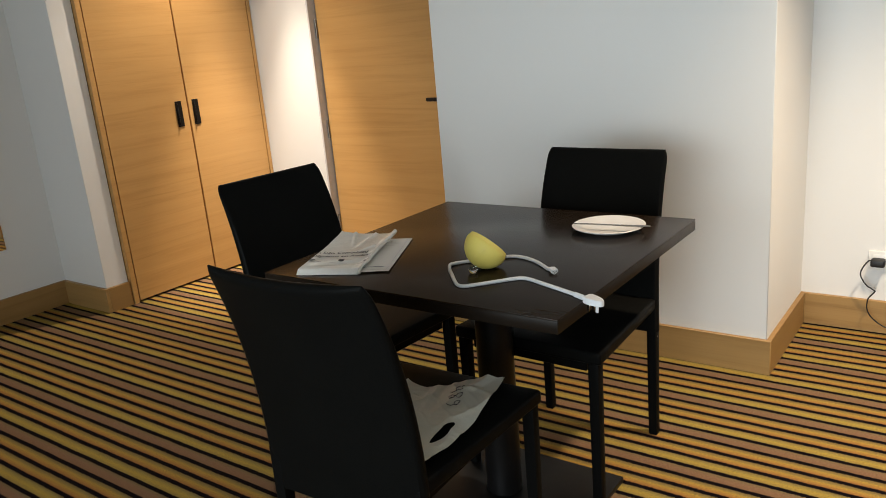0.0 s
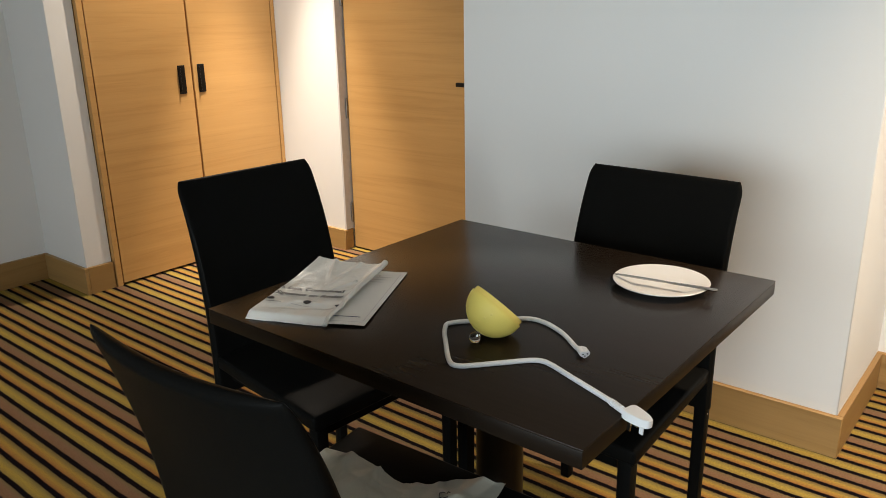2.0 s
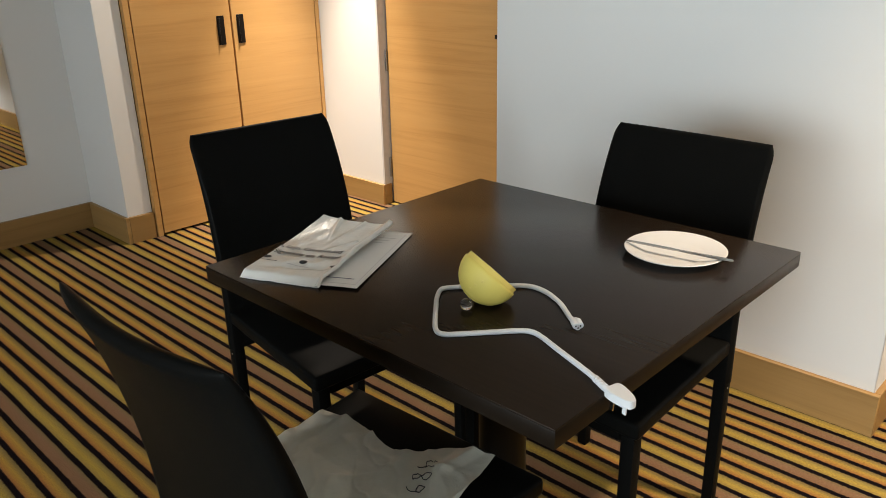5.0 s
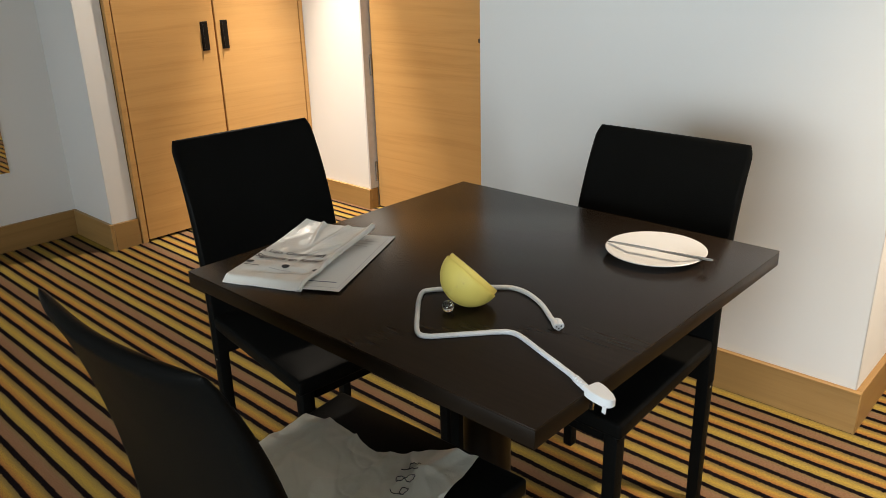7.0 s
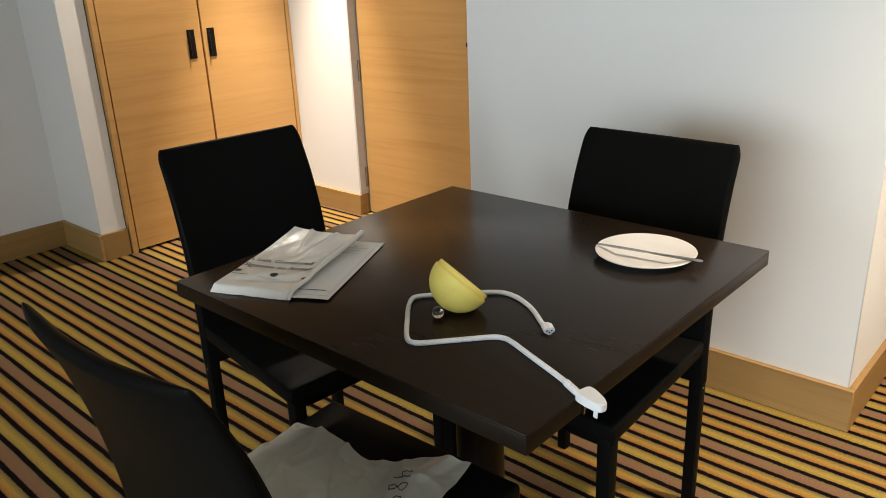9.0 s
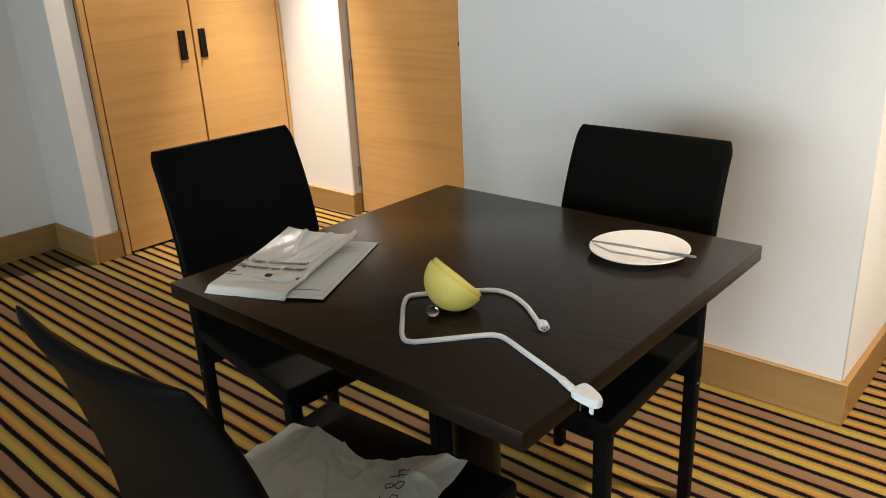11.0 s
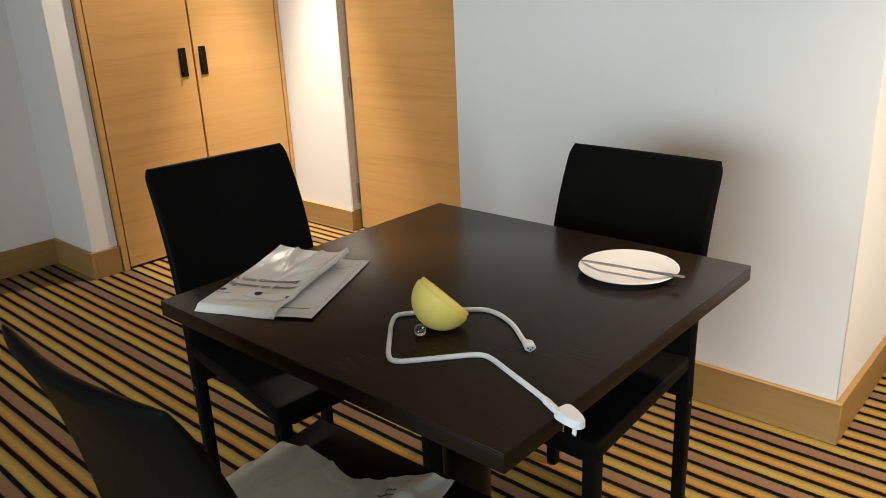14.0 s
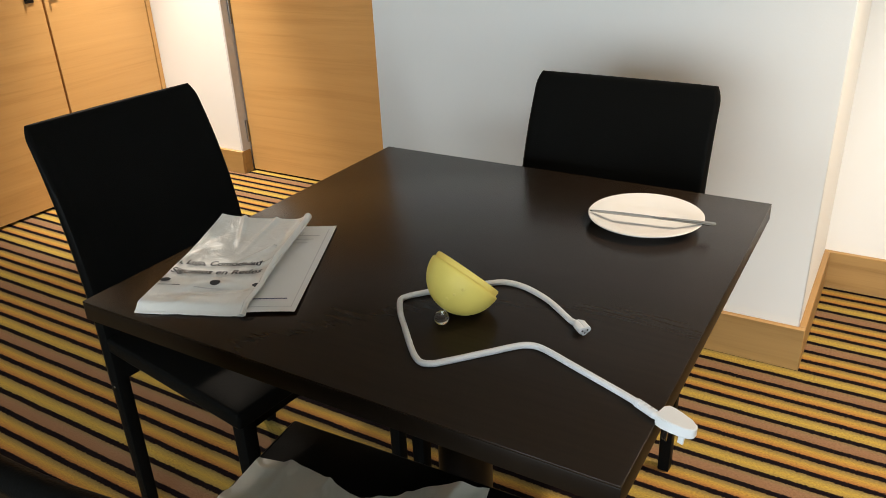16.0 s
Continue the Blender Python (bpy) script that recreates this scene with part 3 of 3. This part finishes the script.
outline = [(-0.0225, 0.0085), (-0.0195, 0.0140), (-0.0120, 0.0152), (-0.0010, 0.0140), (0.0130, 0.0098), (0.0205, 0.0065), (0.0225, 0.0030)]
outline += [(x, -y) for x, y in outline[::-1]]
body = bmesh.new()
low = [body.verts.new((x, y, -0.0065)) for x, y in outline]
high = [body.verts.new((x * 0.97, y * 0.94, 0.0065)) for x, y in outline]
body.faces.new(low[::-1]), body.faces.new(high)
for k in range(len(low)):
    body.faces.new((low[k], low[(k + 1) % len(low)], high[(k + 1) % len(low)], high[k]))
bmesh.ops.bevel(body, geom=[e for e in body.edges if abs(e.verts[0].co.z - e.verts[1].co.z) < 0.001], offset=0.0012, segments=2, affect="EDGES")
plug = part("plug", body, CABLE, lead, "", plug_m)
for px, py in ((0.008, 0.0), (-0.008, 0.0080), (-0.008, -0.0080)):
    part("pin", boxes(((px - 0.0035, py - 0.0014, -0.024), (px + 0.0035, py + 0.0014, -0.006), 0.0006, 1)), CABLE if px > 0 else STEEL, plug)
conn_m = Matrix.Translation((-0.744, 1.491, TZ + 0.0085)) @ Matrix.Diagonal((0.86, 0.86, 0.86, 1)) @ Euler((0, radians(8), math.atan2(-0.010, 0.013))).to_matrix().to_4x4()
conn = bmesh.new()
tube(conn, [(0.010, 0.0045, 0.001), (-0.006, 0.0045, 0.001), (-0.014, 0.001, 0)], [0.0062, 0.0062, 0.004], 12)
tube(conn, [(0.010, -0.0045, 0.001), (-0.006, -0.0045, 0.001), (-0.014, -0.001, 0)], [0.0062, 0.0062, 0.004], 12)
tube(conn, [(0.010, 0, -0.003), (-0.006, 0, -0.003), (-0.014, 0, 0)], [0.0055, 0.0055, 0.004], 12)
connector = part("connector", conn, CABLE, lead, "three-lobed appliance connector", conn_m)
for py, pz in ((0.0045, 0.001), (-0.0045, 0.001), (0, -0.0035)):
    part("contact_hole", tube(bmesh.new(), [(0.0098, py, pz), (0.0106, py, pz)], 0.0016, 8), BLACK_PLASTIC, connector)


# ---- papers on the table ----
def sheet(corners, nu, nv, thick, shape):
    """A thin slab over four corners a, b, c, d; shape gives the height over the table."""
    a, b, c, d = [Vector((*p, 0)) for p in corners]
    bm = bmesh.new()
    tops, lows = [], []
    for j in range(nv + 1):
        v = j / nv
        for store, lift in ((tops, thick), (lows, 0.0)):
            store.append([])
            for i in range(nu + 1):
                u = i / nu
                p = (a.lerp(b, u)).lerp(d.lerp(c, u), v)
                store[-1].append(bm.verts.new((p.x, p.y, TZ + shape(u, v) + lift)))
    for j in range(nv):
        for i in range(nu):
            bm.faces.new((tops[j][i], tops[j][i + 1], tops[j + 1][i + 1], tops[j + 1][i]))
            bm.faces.new((lows[j][i], lows[j + 1][i], lows[j + 1][i + 1], lows[j][i + 1]))
    edge = lambda g: [g[0][i] for i in range(nu + 1)] + [g[j][nu] for j in range(1, nv + 1)] + [g[nv][i] for i in range(nu - 1, -1, -1)] + [g[j][0] for j in range(nv - 1, 0, -1)]
    t, l = edge(tops), edge(lows)
    for k in range(len(t)):
        bm.faces.new((l[k], l[(k + 1) % len(l)], t[(k + 1) % len(t)], t[k]))
    return bm


LEAF = [(-1.226, 1.298), (-1.122, 1.356), (-1.259, 1.630), (-1.393, 1.548)]


def leaf_height(u, v):
    return 0.0035 + 0.002 * math.sin(3 * u + 2 * v) * u


leaflet = thing("printed_leaflet", "white printed paper leaflet lying under the glossy bag", "leaflet")
part("page", sheet(LEAF, 12, 12, 0.0008, leaf_height), PAPER, leaflet)


def on_leaf(u, v, lift=0.0015):
    a, b, c, d = [Vector((*p, 0)) for p in LEAF]
    p = (a.lerp(b, u)).lerp(d.lerp(c, u), v)
    return Vector((p.x, p.y, TZ + leaf_height(u, v) + lift))


def bar(place, u0, u1, v0, v1):
    bm = bmesh.new()
    n = 6
    lo = [bm.verts.new(place(u0 + (u1 - u0) * k / n, v0)) for k in range(n + 1)]
    hi = [bm.verts.new(place(u0 + (u1 - u0) * k / n, v1)) for k in range(n + 1)]
    for k in range(n):
        bm.faces.new((lo[k], lo[k + 1], hi[k + 1], hi[k]))
    return bm


part("rule", bar(on_leaf, 0.15, 0.84, 0.115, 0.125), BLUE_INK, leaflet)
part("border_line", bar(on_leaf, 0.93, 0.938, 0.04, 0.95), FAINT_INK, leaflet)
part("border_line", bar(on_leaf, 0.2, 0.93, 0.04, 0.045), FAINT_INK, leaflet)
for k in range(3):
    part("text_bar", bar(on_leaf, 0.55, 0.86 - 0.05 * k, 0.86 - 0.05 * k, 0.868 - 0.05 * k), FAINT_INK, leaflet)

WRAP = [(-1.334, 1.250), (-1.178, 1.315), (-1.290, 1.599), (-1.427, 1.525)]


def wrap_height(u, v):
    """A folded edge in front, a lifted corner behind, pleats and a rolled side."""
    f = min(1.0, v / 0.055)
    h = 0.0015 + 0.0100 * f * f * (3 - 2 * f) + 0.010 * v
    h += 0.013 * v ** 3 * (1 - u) ** 3
    h += 0.006 * math.exp(-((u - 0.95) / 0.06) ** 2) * (0.3 + 0.7 * v)
    h -= 0.0045 * math.exp(-((v - 0.13 - 0.10 * u) / 0.035) ** 2) * min(1.0, 2.2 * u)
    for u0, v0, du, dv, size, width in ((0.26, 1.0, 0.22, -0.40, 0.0050, 0.035), (0.62, 1.0, -0.10, -0.55, 0.0035, 0.05), (0.80, 0.62, -0.30, -0.26, 0.0042, 0.035), (0.95, 0.48, -0.36, -0.10, 0.0036, 0.03), (0.90, 0.22, -0.6, 0.05, 0.0030, 0.03)):
        n = math.hypot(du, dv)
        along, across = ((u - u0) * du + (v - v0) * dv) / n, ((u - u0) * dv - (v - v0) * du) / n
        if -0.05 < along < n:
            h += size * max(0.0, 1 - abs(across) / width) * (1 - max(0.0, along) / n)
    return h + 0.0014 * noise.noise(Vector((u * 5.1, v * 6.3, 0.7)))


wrapper = thing("folded_plastic_bag", "folded glossy white plastic bag printed with dark grey words", "plastic bag")
part("sheet", sheet(WRAP, 60, 80, 0.0012, wrap_height), FILM, wrapper)


def on_wrap(u, v, lift=0.0022):
    a, b, c, d = [Vector((*p, 0)) for p in WRAP]
    p = (a.lerp(b, u)).lerp(d.lerp(c, u), v)
    return Vector((p.x, p.y, TZ + wrap_height(u, v) + lift))


fold = [on_wrap(0.97 + 0.01 * math.sin(9 * v), v, 0.001) for v in [k / 16 for k in range(17)]]
part("rolled_edge", tube(bmesh.new(), fold, [0.0036 + 0.0030 * (k / 16) for k in range(17)], 12), FILM, wrapper)
part("underlayer", sheet([(-1.328, 1.256), (-1.184, 1.315), (-1.290, 1.580), (-1.415, 1.512)], 10, 10, 0.003, lambda u, v: 0.0006), FILM, wrapper)


def printed(text, u0, v0, height, stretch, material, parent):
    """Words laid on the folded bag."""
    curve = bpy.data.curves.new("printed_line", "FONT")
    curve.body, curve.size, curve.offset = text, 1.0, 0.024
    tmp = new("printed_line", curve)
    me = bpy.data.meshes.new_from_object(tmp.evaluated_get(bpy.context.evaluated_depsgraph_get()))
    bpy.data.objects.remove(tmp)
    bpy.data.curves.remove(curve)
    bm = bmesh.new()
    bm.from_mesh(me)
    bpy.data.meshes.remove(me)
    bmesh.ops.subdivide_edges(bm, edges=[e for e in bm.edges if e.calc_length() > 0.10], cuts=3)
    for v in bm.verts:
        u, w = u0 + v.co.x * height * stretch, v0 + v.co.y * height
        w -= 0.018 * math.sin(math.pi * min(1.0, max(0.0, u)))
        v.co = on_wrap(min(u, 0.985), w, 0.0036)
    me = bpy.data.meshes.new("printed_line")
    bm.to_mesh(me)
    bm.free()
    me.materials.append(material)
    ob = new("printed_line", me)
    ob.parent = parent
    return ob


printed("n, Lujo, Comodidad", 0.0, 0.428, 0.062, 1.72, INK, wrapper)
printed("Síguenos en Redes", 0.025, 0.340, 0.066, 1.80, INK, wrapper)
for u in (0.055, 0.55, 0.96):
    dot = bmesh.new()
    ring = [dot.verts.new(on_wrap(min(0.99, max(0.01, u + 0.05 * math.cos(a))), 0.262 - 0.04 * u + 0.02 * math.sin(a), 0.003)) for a in [2 * math.pi * k / 14 for k in range(14)]]
    dot.faces.new(ring)
    part("printed_spot", dot, INK, wrapper)
part("text_bar", bar(lambda u, v: on_wrap(u, v, 0.003), 0.03, 0.24, 0.206, 0.212), INK, wrapper)
part("text_bar", bar(lambda u, v: on_wrap(u, v, 0.003), 0.38, 0.66, 0.196, 0.202), FAINT_INK, wrapper)

# ---- plastic bag on the seat ----
bag = thing("plastic_bag", "crumpled thin white plastic bag lying flat on the chair seat", "plastic bag")
LEFT = [(-1.180, 1.025), (-1.196, 1.15), (-1.204, 1.24), (-1.209, 1.322)]
RIGHT = [(-0.824, 1.020), (-0.806, 1.12), (-0.803, 1.22), (-0.842, 1.410)]


def bag_point(u, v):
    k = min(int(v * 3), 2)
    f = v * 3 - k
    l, r = Vector(LEFT[k]).lerp(Vector(LEFT[k + 1]), f), Vector(RIGHT[k]).lerp(Vector(RIGHT[k + 1]), f)
    p = l.lerp(r, u)
    p.y -= (v ** 3) * (0.040 * math.exp(-((u - 0.54) / 0.20) ** 2) - 0.008 * math.exp(-((u - 0.80) / 0.10) ** 2))
    crease = 0.010 * abs(noise.noise(Vector((p.x * 13 + p.y * 6, p.y * 9 - p.x * 4, 0.3)))) + 0.0025 * abs(noise.noise(Vector((p.x * 31, p.y * 25, 2.1)))) + 0.0006 * abs(noise.noise(Vector((p.x * 70, p.y * 60, 4.1))))
    ridge = max(0.0, 1 - 5 * abs(noise.noise(Vector((p.x * 9 - p.y * 5, p.y * 7 + p.x * 6, 7.3))))) ** 2
    crease += 0.0045 * ridge + 0.002 * max(0.0, 1 - 6 * abs(noise.noise(Vector((p.x * 17 + p.y * 11, p.y * 15, 1.3))))) ** 2
    hump = 0.007 * math.exp(-((u - 0.80) / 0.16) ** 2 - ((v - 0.75) / 0.28) ** 2) + 0.012 * math.exp(-((u - 0.35) / 0.2) ** 2 - ((v - 0.45) / 0.25) ** 2)
    for x0, y0, dx, dy, size, width in ((-1.150, 1.330, 0.02, -0.30, 0.006, 0.016), (-1.075, 1.325, -0.05, -0.26, 0.004, 0.022), (-1.190, 1.230, 0.24, 0.03, 0.004, 0.020), (-0.985, 1.330, 0.10, -0.28, 0.006, 0.020), (-0.880, 1.420, -0.06, -0.30, 0.006, 0.022)):
        n = math.hypot(dx, dy)
        along, across = ((p.x - x0) * dx + (p.y - y0) * dy) / n, ((p.x - x0) * dy - (p.y - y0) * dx) / n
        if -0.03 < along < n:
            crease += size * max(0.0, 1 - abs(across) / width) * (1 - max(0.0, along) / n)
    lift = 0.030 * max(0, u - 0.55) ** 1.5 * v ** 2 * 3.0
    return Vector((p.x, p.y, 0.4765 + crease + hump + lift))


def bag_mesh():
    """The film with the slot of its carrying handle."""
    bm = bmesh.new()
    n = 120
    for layer in (0.0, -0.0006):
        g = []
        for j in range(n + 1):
            g.append([])
            for i in range(n + 1):
                u, v = i / n, j / n
                du, dv = (u - 0.895 - 0.06 * (v - 0.45)) / 0.030, (v - 0.45) / 0.135
                d = math.hypot(du, dv)
                if 0.86 < d < 1.14:
                    u, v = u + du * 0.030 * (1 / d - 1), v + dv * 0.135 * (1 / d - 1)
                g[-1].append((bm.verts.new(bag_point(u, v) + Vector((0, 0, layer))), d))
        for j in range(n):
            for i in range(n):
                q = (g[j][i], g[j][i + 1], g[j + 1][i + 1], g[j + 1][i])
                if min(d for _, d in q) > 0.86:
                    bm.faces.new([v for v, _ in q])
    bmesh.ops.delete(bm, geom=[v for v in bm.verts if not v.link_faces], context="VERTS")
    return bm


part("film", bag_mesh(), BAG, bag)


BAG_GRID = [bag_point(i / 60, j / 60) for i in range(61) for j in range(61)]


def on_bag(a, h):
    """A place on the bag: a along the line of writing, h across it."""
    x, y = -0.918 + 0.42 * a + 0.90 * h, 1.325 - 0.90 * a + 0.42 * h
    near = min(BAG_GRID, key=lambda p: (p.x - x) ** 2 + (p.y - y) ** 2)
    return Vector((x, y, near.z + 0.0018))


def scribble(strokes):
    bm = bmesh.new()
    for st in strokes:
        tube(bm, [on_bag(p.x, p.y) for p in smooth_path([(*q, 0) for q in st], 6)], 0.0008, 6)
    return bm


part("pen_mark", scribble([[(0.004, 0.016), (-0.004, -0.004), (0.014, -0.002)], [(0.014, 0.014), (0.010, -0.018)],
     [(0.046, 0.012), (0.034, 0.016), (0.030, 0.008), (0.042, -0.004), (0.044, -0.014), (0.034, -0.016), (0.034, -0.006), (0.044, 0.004), (0.046, 0.012)],
     [(0.074, 0.010), (0.062, 0.014), (0.060, 0.002), (0.072, 0.002), (0.075, 0.010), (0.072, -0.010), (0.064, -0.018)]]), INK, bag, "thin dark pen strokes")

# ---- unseen dark block added beyond the pier to cast the shadow on the carpet ----
shadow_block = thing("black_bag", "unseen black block added by the wall to cast a shadow on the carpet", "bag", pose(0.055, 3.06, 0, 0, 0, 42))
part("body", boxes(((-0.135, -0.135, 0.0), (0.135, 0.135, 0.52), 0.03, 3)), BLACK_PLASTIC, shadow_block)
